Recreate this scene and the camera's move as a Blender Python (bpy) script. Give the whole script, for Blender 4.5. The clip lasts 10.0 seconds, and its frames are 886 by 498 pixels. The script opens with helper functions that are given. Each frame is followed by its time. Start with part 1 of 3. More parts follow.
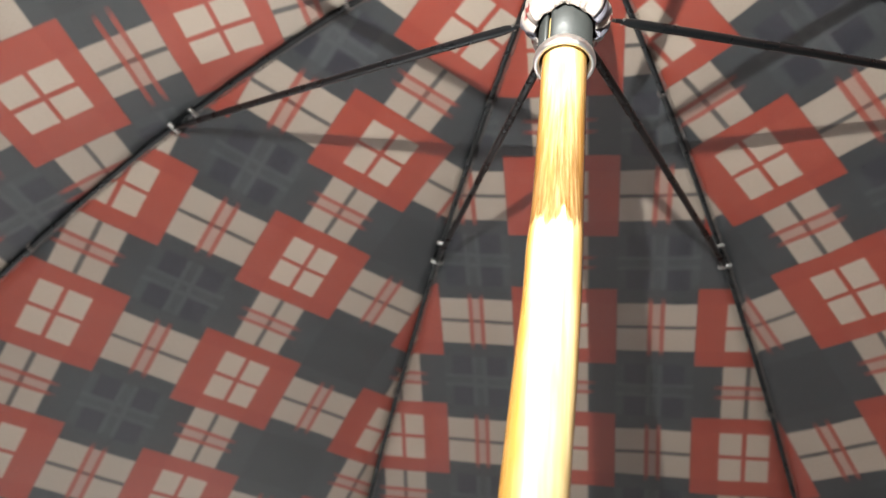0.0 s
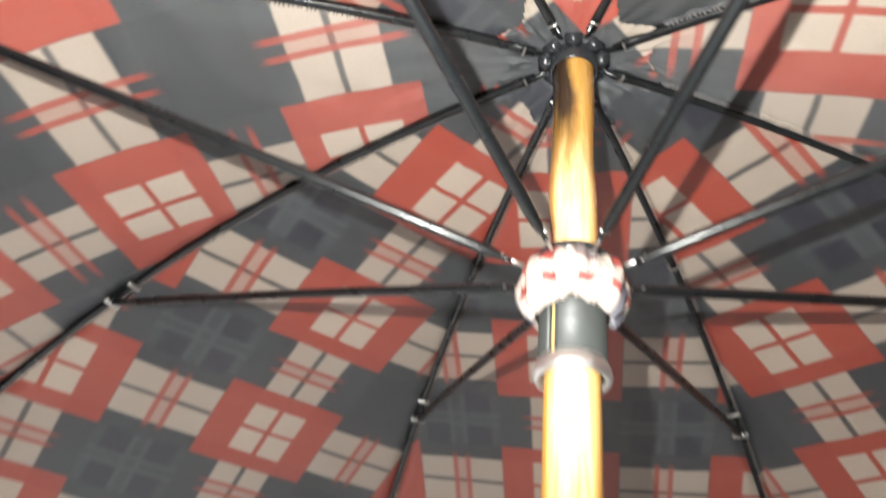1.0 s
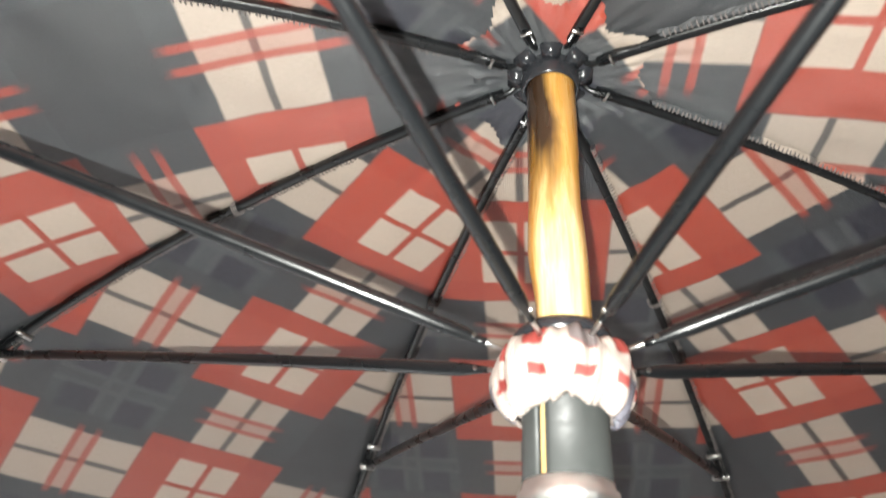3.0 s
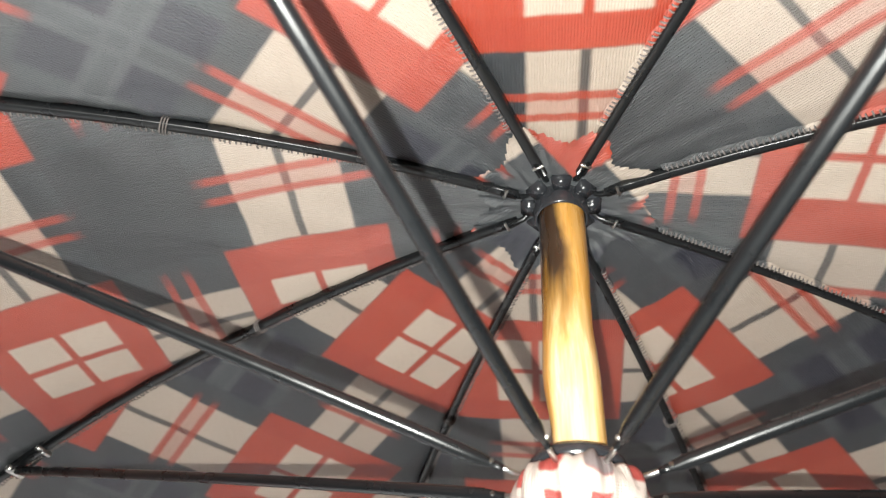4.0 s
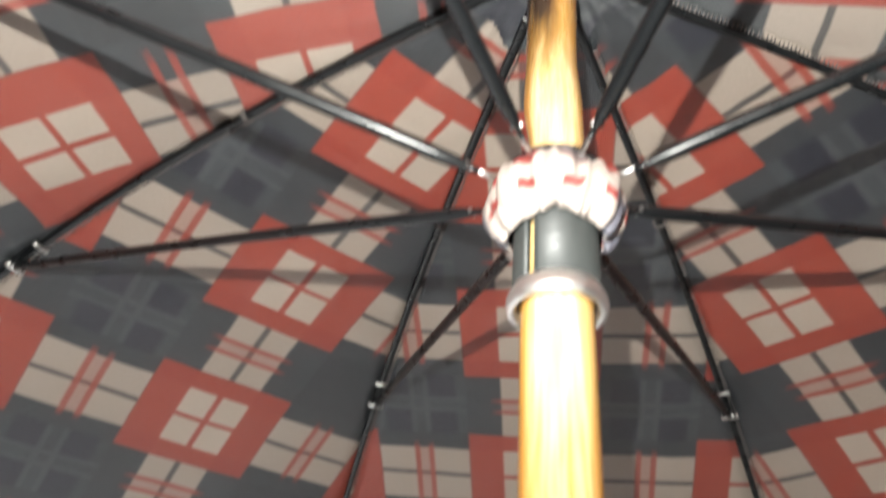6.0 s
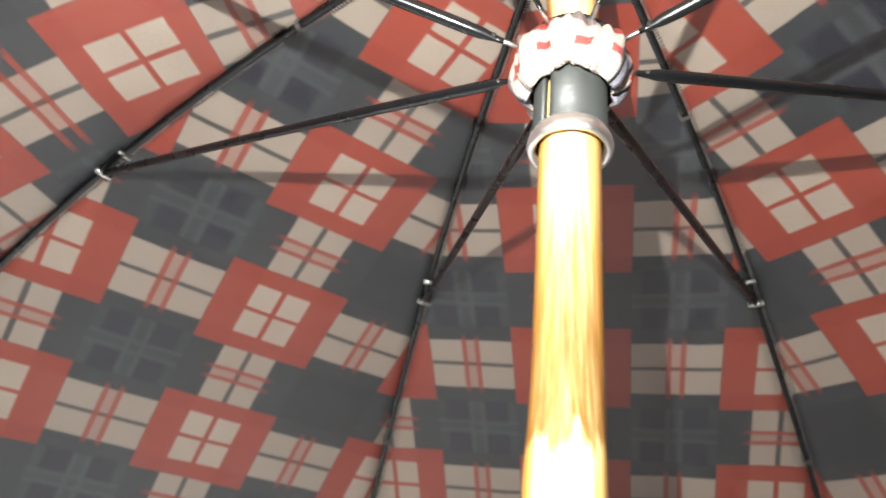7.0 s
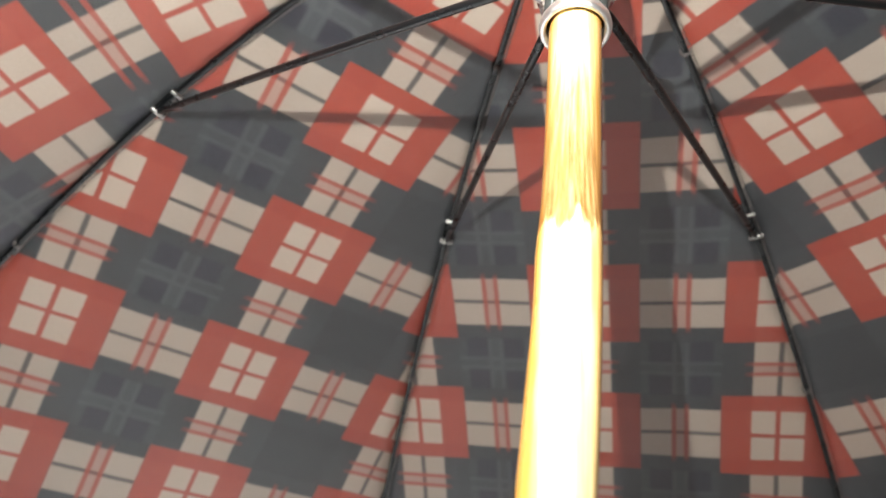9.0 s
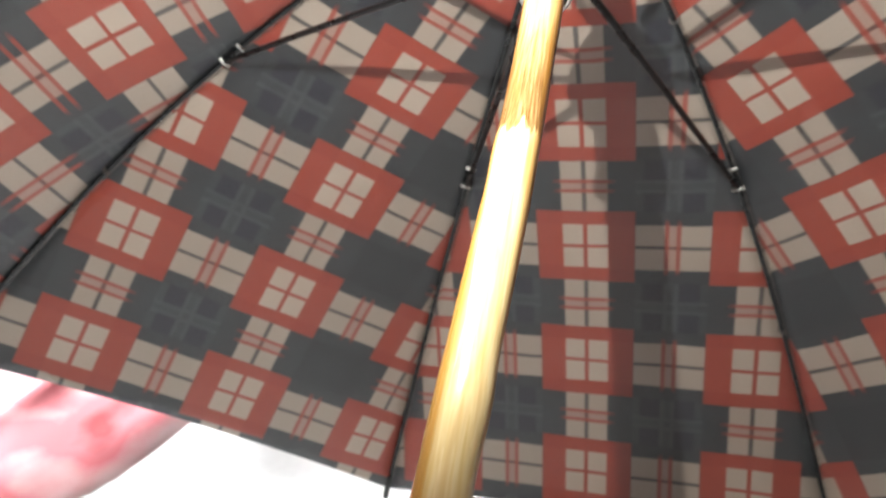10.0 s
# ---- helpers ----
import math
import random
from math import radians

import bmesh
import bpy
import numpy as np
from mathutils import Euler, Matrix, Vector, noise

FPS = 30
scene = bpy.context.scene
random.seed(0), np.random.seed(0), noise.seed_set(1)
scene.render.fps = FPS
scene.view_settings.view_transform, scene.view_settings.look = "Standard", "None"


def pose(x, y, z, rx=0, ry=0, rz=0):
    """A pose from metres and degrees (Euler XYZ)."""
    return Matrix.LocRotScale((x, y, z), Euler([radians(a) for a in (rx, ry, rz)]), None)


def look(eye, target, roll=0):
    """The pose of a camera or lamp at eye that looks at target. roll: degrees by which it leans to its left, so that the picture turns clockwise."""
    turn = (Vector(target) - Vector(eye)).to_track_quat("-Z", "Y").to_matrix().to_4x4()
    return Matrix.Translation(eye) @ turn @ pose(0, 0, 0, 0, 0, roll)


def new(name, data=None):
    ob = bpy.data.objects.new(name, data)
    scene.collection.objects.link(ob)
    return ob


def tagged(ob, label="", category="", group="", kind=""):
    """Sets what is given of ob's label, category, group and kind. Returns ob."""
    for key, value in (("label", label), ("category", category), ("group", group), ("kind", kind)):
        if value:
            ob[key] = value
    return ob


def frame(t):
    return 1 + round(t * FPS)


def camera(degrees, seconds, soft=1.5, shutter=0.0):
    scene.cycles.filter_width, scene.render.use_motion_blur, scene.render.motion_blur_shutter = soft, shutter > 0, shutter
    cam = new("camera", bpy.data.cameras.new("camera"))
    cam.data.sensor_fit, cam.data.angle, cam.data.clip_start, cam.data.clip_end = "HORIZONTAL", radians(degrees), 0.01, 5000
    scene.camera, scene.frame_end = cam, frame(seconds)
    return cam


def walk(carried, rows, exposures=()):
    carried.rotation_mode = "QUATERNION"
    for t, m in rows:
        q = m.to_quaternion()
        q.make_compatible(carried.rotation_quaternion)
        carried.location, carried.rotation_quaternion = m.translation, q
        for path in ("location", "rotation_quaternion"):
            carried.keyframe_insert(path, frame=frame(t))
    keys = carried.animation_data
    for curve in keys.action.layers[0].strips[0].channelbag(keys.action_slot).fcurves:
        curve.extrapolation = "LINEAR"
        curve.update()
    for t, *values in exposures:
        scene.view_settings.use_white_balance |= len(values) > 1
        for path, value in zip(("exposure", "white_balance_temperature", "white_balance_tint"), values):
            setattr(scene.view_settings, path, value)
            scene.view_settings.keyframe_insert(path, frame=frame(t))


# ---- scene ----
cam = camera(65.10, 10.0, soft=1.3, shutter=0.5)
# a close focus, so that the far cloth goes soft
cam.data.dof.use_dof, cam.data.dof.focus_distance, cam.data.dof.aperture_fstop = True, 0.180, 19

# The umbrella lies open on a bed, on two rib tips and the end of its pole. Its own
# axes: z along the pole to the crown, the two lowest ribs towards +y.
LIE = Matrix(((1, 0, 0, 0), (0, 0.525, 0.851, 0), (0, -0.851, 0.525, 0.935), (0, 0, 0, 1)))
BED = 0.515

# seconds, eye and turn along the umbrella's axes
ROWS = [
    (0, 0.0065, -0.1350, -0.2700, 125.02, -7.29, 9.21),
    (0.5, 0.0046, -0.1358, -0.2394, 124.34, -7.64, 7.75),
    (0.7, 0.0048, -0.1418, -0.2184, 124.76, -7.12, 8.14),
    (1, -0.0002, -0.1466, -0.1814, 125.50, -6.30, 8.51),
    (1.2, -0.0072, -0.1354, -0.1580, 123.99, -4.99, 7.44),
    (1.5, -0.0164, -0.1250, -0.1422, 123.50, -2.92, 5.50),
    (2, -0.0129, -0.1226, -0.1493, 123.22, -3.56, 6.18),
    (2.2, -0.0099, -0.1201, -0.1487, 123.19, -3.15, 5.40),
    (3.3, -0.0080, -0.1303, -0.1459, 128.02, -3.85, 5.27),
    (3.5, -0.0087, -0.1332, -0.1470, 132.75, -4.61, 5.68),
    (4, -0.0082, -0.1343, -0.1480, 133.83, -4.26, 6.06),
    (4.5, -0.0069, -0.1365, -0.1506, 133.69, -4.69, 6.90),
    (4.8, -0.0025, -0.1206, -0.1605, 129.88, -4.54, 6.73),
    (5, -0.0015, -0.1141, -0.1681, 129.16, -4.90, 6.45),
    (5.5, -0.0021, -0.1120, -0.1683, 127.86, -4.34, 6.75),
    (6, -0.0031, -0.1074, -0.1763, 126.27, -4.66, 6.40),
    (6.2, -0.0089, -0.1033, -0.1897, 123.04, -5.76, 7.64),
    (7.3, 0.0071, -0.1273, -0.2227, 121.25, -5.80, 10.72),
    (7.5, 0.0075, -0.1328, -0.2390, 121.93, -6.00, 10.96),
    (8, 0.0082, -0.1349, -0.2430, 122.19, -5.81, 11.06),
    (8.5, 0.0058, -0.1308, -0.2400, 122.31, -5.89, 11.33),
    (9, 0.0062, -0.1212, -0.2487, 121.60, -6.33, 11.63),
    (9.2, 0.0083, -0.1304, -0.2489, 117.80, -7.65, 12.18),
    (9.5, 0.0142, -0.1301, -0.2811, 118.96, -8.82, 13.11),
    (9.8, 0.0267, -0.1384, -0.2909, 119.55, -9.71, 13.73),
    (10, 0.0354, -0.1516, -0.2934, 119.46, -10.37, 13.65),
]
# the phone's own exposure drifts a little
EXPOSURES = [(0, 0.16), (0.5, 0.36), (1.0, 0.25), (1.5, 0.24), (3.3, 0.25), (3.6, 0.20), (4.0, 0.08), (4.8, -0.02), (5.5, 0.04), (6.0, 0.12), (6.5, 0.24), (7.3, 0.36), (9.0, 0.47), (9.6, 0.50), (10.0, 0.24)]
walk(cam, [(t, LIE @ pose(x, y, z, rx, ry, rz)) for t, x, y, z, rx, ry, rz in ROWS], EXPOSURES)

# ---- light ----
world = bpy.data.worlds.new("world")
scene.world = world
world.use_nodes = True
sky = world.node_tree.nodes.new("ShaderNodeTexSky")
sky.sky_type, sky.sun_disc, sky.sun_elevation, sky.sun_rotation = "NISHITA", False, radians(35), radians(250)
world.node_tree.links.new(sky.outputs[0], world.node_tree.nodes["Background"].inputs[0])
world.node_tree.nodes["Background"].inputs[1].default_value = 0.025


def lamp(name, kind, m, watts, colour, **sizes):
    data = bpy.data.lights.new(name, kind)
    data.energy, data.color = watts, colour
    for key, value in sizes.items():
        if key == "radius":
            data.shadow_soft_size = value
        elif key == "width":
            data.shape, data.size = "RECTANGLE", value
        elif key == "height":
            data.size_y = value
    ob = new(name, data)
    ob.matrix_world = m
    return ob


# the phone's flash beside its lens
FLASH = Vector((-0.014, -0.137, -0.159))
flash = lamp("phone_flash", "SPOT", LIE @ look(FLASH, FLASH + Vector((-0.22, 0.74, 0.61))), 3.3, (0.99, 1.0, 0.945), radius=0.0011)
flash.data.spot_size, flash.data.spot_blend = radians(178), 0.35
# added lamp in an unseen window's opening, aimed to whiten the bed's left side
bed_light = lamp("added_bed_light", "AREA", look((-2.06, 0.55, 1.55), (-0.55, 0.05, 0.5)), 12, (0.96, 0.98, 1.0), width=1.0, height=0.9)
bed_light.data.spread = radians(38)

# ---- materials ----


class Nodes:
    """Short names for shader nodes."""

    def __init__(self, name):
        self.mat = bpy.data.materials.new(name)
        self.mat.use_nodes = True
        self.tree = self.mat.node_tree
        self.bsdf = self.tree.nodes["Principled BSDF"]

    def put(self, socket, value):
        if hasattr(value, "is_output"):
            self.tree.links.new(value, socket)
        elif isinstance(value, tuple) and len(value) == 3 and len(socket.default_value) == 4:
            socket.default_value = (*value, 1)
        else:
            socket.default_value = value

    def add(self, kind, **props):
        node = self.tree.nodes.new(kind)
        for key, value in props.items():
            setattr(node, key, value)
        return node

    def m(self, op, a, b=0.0, c=0.0, clamp=False):
        node = self.add("ShaderNodeMath", operation=op, use_clamp=clamp)
        for socket, value in zip(node.inputs, (a, b, c)):
            self.put(socket, value)
        return node.outputs[0]

    def below(self, x, edge, soft=0.006):
        """1 where x is under the edge, 0 over it, with a soft step."""
        return self.m("MULTIPLY_ADD", self.m("SUBTRACT", edge, x), 0.5 / soft, 0.5, clamp=True)

    def mix(self, fac, a, b):
        node = self.add("ShaderNodeMix", data_type="RGBA")
        self.put(node.inputs[0], fac)
        self.put(node.inputs[6], a)
        self.put(node.inputs[7], b)
        return node.outputs[2]

    def coords(self, which="Object", scale=(1, 1, 1)):
        node = self.add("ShaderNodeMapping")
        self.tree.links.new(self.add("ShaderNodeTexCoord").outputs[which], node.inputs[0])
        node.inputs[3].default_value = scale
        return node.outputs[0]

    def noise(self, at, scale, detail=3.0, rough=0.55):
        node = self.add("ShaderNodeTexNoise")
        self.put(node.inputs["Vector"], at)
        node.inputs["Scale"].default_value, node.inputs["Detail"].default_value, node.inputs["Roughness"].default_value = scale, detail, rough
        return node.outputs["Fac"]

    def ramp(self, fac, lo, hi, a=0.0, b=1.0):
        node = self.add("ShaderNodeMapRange")
        self.put(node.inputs[0], fac)
        for i, value in enumerate((lo, hi, a, b)):
            node.inputs[i + 1].default_value = value
        return node.outputs[0]

    def bump(self, height, strength, distance, under=None):
        node = self.add("ShaderNodeBump")
        self.put(node.inputs["Height"], height)
        node.inputs["Strength"].default_value, node.inputs["Distance"].default_value = strength, distance
        if under is not None:
            self.tree.links.new(under, node.inputs["Normal"])
        self.tree.links.new(node.outputs[0], self.bsdf.inputs["Normal"])
        return node.outputs[0]

    def set(self, **values):
        for key, value in values.items():
            self.put(self.bsdf.inputs[key.replace("_", " ")], value)
        return self.mat


def paint(name, colour, rough, metallic=0.0, grain=400.0, vary=0.25, bump=0.0002, spec=0.5):
    n = Nodes(name)
    at = n.coords("Object")
    fine, broad = n.noise(at, grain), n.noise(at, grain / 9)
    shade = tuple(c * (1 - vary) for c in colour)
    n.bump(fine, 0.3, bump)
    return n.set(Base_Color=n.mix(n.ramp(broad, 0.3, 0.7), shade, colour), Roughness=n.ramp(fine, 0.2, 0.8, rough * 0.8, min(1, rough * 1.25)), Metallic=metallic, Specular_IOR_Level=spec)


RED, CREAM, GREY, CHARCOAL, NAVY = (0.35, 0.038, 0.015), (0.42, 0.345, 0.28), (0.042, 0.050, 0.055), (0.016, 0.019, 0.023), (0.008, 0.010, 0.021)


def plaid(name, rough=0.42):
    """Printed tartan: red blocks with four cream tiles, cream bars between them, dark blocks in the gaps. One repeat is 1 x 1 in the map."""
    n = Nodes(name)
    uv = n.add("ShaderNodeUVMap", uv_map="weave")
    wob = n.add("ShaderNodeTexNoise")
    n.tree.links.new(uv.outputs[0], wob.inputs[0])
    wob.inputs["Scale"].default_value = 26
    sep = n.add("ShaderNodeSeparateXYZ")
    n.tree.links.new(uv.outputs[0], sep.inputs[0])
    jig = n.m("MULTIPLY_ADD", wob.outputs["Fac"], 0.004, -0.002)
    p, q = (n.m("ABSOLUTE", n.m("SUBTRACT", n.m("FRACT", n.m("ADD", n.m("ADD", sep.outputs[i], 0.5), jig)), 0.5)) for i in (0, 1))
    ru, lu, cu = n.below(p, 0.288), n.below(p, 0.133), n.below(p, 0.0125, 0.005)
    rv, lv, cv = n.below(q, 0.297), n.below(q, 0.183), n.below(q, 0.0135, 0.005)
    du, dv = (n.below(n.m("ABSOLUTE", n.m("SUBTRACT", x, c)), w, 0.005) for x, c, w in ((p, 0.467, 0.0125), (q, 0.460, 0.0145)))
    nu = n.m("MULTIPLY", n.below(0.335, p, 0.01), n.below(p, 0.460, 0.01))
    nv = n.m("MULTIPLY", n.below(0.290, q, 0.012), n.below(q, 0.460, 0.012))
    mul = lambda *a: a[0] if len(a) == 1 else n.m("MULTIPLY", a[0], mul(*a[1:]))
    inv = lambda a: n.m("SUBTRACT", 1.0, a)
    broad = n.noise(uv.outputs[0], 2.3, 2)
    # dark ground with its darker blocks and pale threads
    ground = n.mix(n.m("MAXIMUM", n.m("MULTIPLY", ru, inv(rv)), n.m("MULTIPLY", rv, inv(ru))), GREY, tuple(0.5 * (a + b) for a, b in zip(GREY, CHARCOAL)))
    ground = n.mix(n.m("MULTIPLY", n.ramp(broad, 0.35, 0.65), 0.6), ground, CHARCOAL)
    # every second dark cell is plain, but for one panel that has none
    checked = n.below(n.m("ABSOLUTE", n.m("SUBTRACT", n.m("FRACT", n.m("MULTIPLY", sep.outputs[0], 0.5)), 0.25)), 0.25, 0.002)
    cells = n.add("ShaderNodeUVMap", uv_map="cells")
    every = n.add("ShaderNodeSeparateXYZ")
    n.tree.links.new(cells.outputs[0], every.inputs[0])
    checked = n.m("MAXIMUM", checked, every.outputs[0])
    plain = mul(inv(ru), inv(rv), inv(checked))
    ground = n.mix(plain, ground, CHARCOAL)
    col = n.mix(mul(nu, nv, checked), ground, NAVY)
    cross = mul(inv(ru), inv(rv), checked, n.m("MAXIMUM", du, dv))
    col = n.mix(n.m("MULTIPLY", cross, 0.40), col, (0.085, 0.09, 0.095))
    # cream bars along and across, each with a dark thread line
    bar_u, bar_v = mul(lu, inv(rv)), mul(lv, inv(ru))
    col = n.mix(n.m("MAXIMUM", bar_u, bar_v), col, CREAM)
    col = n.mix(n.m("MULTIPLY", n.m("MAXIMUM", mul(bar_u, cu), mul(bar_v, cv)), 0.85), col, CHARCOAL)
    # paired red lines over the bars, fading into the dark ground
    streaks = n.m("MULTIPLY", n.m("SUBTRACT", wob.outputs["Fac"], 0.5), 0.07)
    reach = n.m("MULTIPLY_ADD", every.outputs[1], -0.075, streaks)
    fade_u, fade_v = n.ramp(n.m("ADD", p, reach), 0.125, 0.185, 1.0, 0.0), n.ramp(n.m("ADD", q, reach), 0.175, 0.235, 1.0, 0.0)
    lines = n.m("MAXIMUM", mul(dv, inv(rv), fade_u), mul(du, inv(ru), fade_v))
    col = n.mix(n.m("MULTIPLY", lines, 0.85), col, RED)
    # between the pair the cream turns pink
    pair_u, pair_v = mul(n.below(0.467, p), bar_v), mul(n.below(0.46, q), bar_u)
    col = n.mix(n.m("MULTIPLY", n.m("MAXIMUM", pair_u, pair_v), 0.28), col, RED)
    # red blocks with the four tiles
    block = mul(ru, rv)
    paler = n.mix(n.m("MULTIPLY", n.m("MAXIMUM", lu, lv), 0.55), RED, (0.39, 0.056, 0.026))
    col = n.mix(block, col, paler)
    tile = mul(lu, lv, inv(cu), inv(cv))
    col = n.mix(tile, col, (0.50, 0.41, 0.33))
    # threads: a fine twill and slubs
    wave = n.add("ShaderNodeTexWave", wave_type="BANDS", bands_direction="X")
    at = n.add("ShaderNodeMapping")
    n.tree.links.new(uv.outputs[0], at.inputs[0])
    at.inputs["Scale"].default_value = (1.07, 0.84, 1)
    n.tree.links.new(at.outputs[0], wave.inputs[0])
    wave.inputs["Scale"].default_value, wave.inputs["Distortion"].default_value, wave.inputs["Detail"].default_value = 44, 1.5, 2
    slub = n.add("ShaderNodeTexNoise")
    long = n.add("ShaderNodeMapping")
    n.tree.links.new(at.outputs[0], long.inputs[0])
    long.inputs["Scale"].default_value = (230, 60, 1)
    n.tree.links.new(long.outputs[0], slub.inputs[0])
    slub.inputs["Scale"].default_value = 1.0
    col = n.mix(n.ramp(slub.outputs["Fac"], 0.3, 0.75, 0.0, 0.12), col, (0.02, 0.02, 0.022))
    speck = n.noise(at.outputs[0], 430, 2)
    rise = n.m("ADD", n.m("MULTIPLY", wave.outputs["Fac"], 0.9), n.m("MULTIPLY", speck, 1.5))
    # stray filaments that catch the light
    glint = n.ramp(n.noise(at.outputs[0], 380, 1, 0.5), 0.63, 0.72)
    rise = n.m("ADD", rise, n.m("MULTIPLY", glint, 4.0))
    n.bump(rise, 0.55, 0.00028)
    # satin floats run along the panel, so its gloss spreads across it
    grain = n.add("ShaderNodeTangent", direction_type="UV_MAP", uv_map="weave")
    n.tree.links.new(grain.outputs[0], n.bsdf.inputs["Tangent"])
    return n.set(Base_Color=col, Roughness=n.m("SUBTRACT", n.ramp(speck, 0.35, 0.7, rough * 1.15, rough * 0.85), n.m("MULTIPLY", glint, 0.2)), IOR=1.66, Specular_IOR_Level=0.9, Anisotropic=0.8)


def cover_cloth():
    """Paler checked cloth: cream with red and slate patches and fine dark threads."""
    n = Nodes("checked cover cloth")
    uv = n.add("ShaderNodeUVMap", uv_map="weave")
    sep = n.add("ShaderNodeSeparateXYZ")
    n.tree.links.new(uv.outputs[0], sep.inputs[0])
    u, v = sep.outputs[0], sep.outputs[1]
    u = n.m("ADD", u, n.m("MULTIPLY", n.noise(uv.outputs[0], 0.9, 2), 0.9))
    v = n.m("ADD", v, n.m("MULTIPLY", n.m("SUBTRACT", n.noise(uv.outputs[0], 1.6, 1), 0.5), 0.35))
    p = n.m("ABSOLUTE", n.m("SUBTRACT", n.m("FRACT", u), 0.5))
    q = n.m("ABSOLUTE", v)
    stripe, middle = n.below(p, 0.25, 0.02), n.m("MAXIMUM", n.m("MULTIPLY", n.below(v, 0.16, 0.03), n.below(-0.24, v, 0.03)), n.below(v, -0.46, 0.03))
    slate = n.below(n.m("ABSOLUTE", n.m("SUBTRACT", n.m("FRACT", n.m("MULTIPLY", u, 0.25)), 0.21)), 0.07, 0.01)
    col = n.mix(n.m("MULTIPLY", stripe, n.m("SUBTRACT", 1.0, middle)), (0.54, 0.48, 0.43), (0.30, 0.030, 0.022))
    col = n.mix(n.m("MULTIPLY", slate, n.below(v, -0.15, 0.05)), col, (0.13, 0.15, 0.19))
    # every third patch of the upper row is a grey check
    third = n.below(n.m("ABSOLUTE", n.m("SUBTRACT", n.m("FRACT", n.m("MULTIPLY", u, 1 / 3)), 0.5)), 0.085, 0.01)
    col = n.mix(n.m("MULTIPLY", third, n.below(0.18, v, 0.05)), col, (0.16, 0.15, 0.15))
    wave = n.add("ShaderNodeTexWave", wave_type="BANDS", bands_direction="X")
    n.tree.links.new(uv.outputs[0], wave.inputs[0])
    wave.inputs["Scale"].default_value, wave.inputs["Distortion"].default_value = 5.5, 1.0
    cross = n.add("ShaderNodeTexWave", wave_type="BANDS", bands_direction="Y")
    n.tree.links.new(uv.outputs[0], cross.inputs[0])
    cross.inputs["Scale"].default_value, cross.inputs["Distortion"].default_value = 5.5, 1.0
    threads = n.m("MULTIPLY", wave.outputs["Fac"], cross.outputs["Fac"])
    col = n.mix(n.ramp(threads, 0.0, 0.25, 0.55, 0.0), col, (0.12, 0.05, 0.045))
    n.bump(n.m("ADD", wave.outputs["Fac"], cross.outputs["Fac"]), 0.5, 0.0002)
    return n.set(Base_Color=col, Roughness=0.55, Specular_IOR_Level=0.8)


def pole_wood():
    n = Nodes("burnished wood")
    at = n.coords("Object")
    grain = n.noise(n.coords("Object", (1, 1, 0.035)), 1300, 4)
    streak = n.noise(n.coords("Object", (1, 1, 0.10)), 330, 3)
    burn = n.noise(n.coords("Object", (1, 1, 0.45)), 48, 4)
    # base paler than the amber wood, so the flash's white glare is in the colour
    col = n.mix(n.ramp(grain, 0.35, 0.7), (0.76, 0.55, 0.24), (0.86, 0.70, 0.40))
    col = n.mix(n.ramp(streak, 0.50, 0.70, 0.0, 0.5), col, (0.52, 0.26, 0.05))
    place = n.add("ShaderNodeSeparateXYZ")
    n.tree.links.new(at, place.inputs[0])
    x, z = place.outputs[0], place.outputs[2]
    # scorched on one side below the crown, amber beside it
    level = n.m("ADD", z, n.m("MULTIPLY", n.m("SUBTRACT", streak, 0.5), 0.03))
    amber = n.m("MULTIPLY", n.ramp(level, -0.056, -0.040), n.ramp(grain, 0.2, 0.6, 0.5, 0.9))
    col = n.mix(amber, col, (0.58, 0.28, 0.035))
    # both flanks darken to amber, painting in the flash's falloff round the pole
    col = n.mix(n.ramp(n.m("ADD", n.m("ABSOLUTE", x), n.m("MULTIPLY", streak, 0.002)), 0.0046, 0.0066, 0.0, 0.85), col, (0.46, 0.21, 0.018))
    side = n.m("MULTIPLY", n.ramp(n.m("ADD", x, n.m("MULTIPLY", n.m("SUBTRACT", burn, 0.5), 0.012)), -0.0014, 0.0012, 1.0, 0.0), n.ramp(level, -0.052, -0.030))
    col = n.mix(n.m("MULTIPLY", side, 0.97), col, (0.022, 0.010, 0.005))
    # brown stain below the runner, its ragged edge over wood paled as flash glare
    ragged = n.m("ADD", z, n.m("ADD", n.m("MULTIPLY", n.m("SUBTRACT", streak, 0.5), 0.016), n.m("MULTIPLY", n.m("SUBTRACT", burn, 0.5), 0.012)))
    honey = n.m("MULTIPLY", n.ramp(ragged, -0.1775, -0.1760), n.ramp(level, -0.142, -0.124, 1.0, 0.0))
    col = n.mix(n.m("MULTIPLY", honey, n.ramp(grain, 0.2, 0.7, 0.9, 0.55)), col, (0.30, 0.125, 0.016))
    stain = n.m("MULTIPLY", n.ramp(ragged, -0.1775, -0.1760), n.ramp(level, -0.160, -0.143, 1.0, 0.0))
    col = n.mix(n.m("MULTIPLY", stain, n.ramp(grain, 0.3, 0.65, 0.8, 0.25)), col, (0.095, 0.036, 0.007))
    col = n.mix(n.ramp(grain, 0.68, 0.80, 0.0, 0.6), col, (0.10, 0.040, 0.010))
    n.bump(n.m("ADD", grain, streak), 0.25, 0.0003)
    return n.set(Base_Color=col, Roughness=n.ramp(streak, 0.3, 0.7, 0.22, 0.36), Coat_Weight=0.7, Coat_IOR=1.55, Coat_Roughness=0.2, Specular_IOR_Level=0.4)


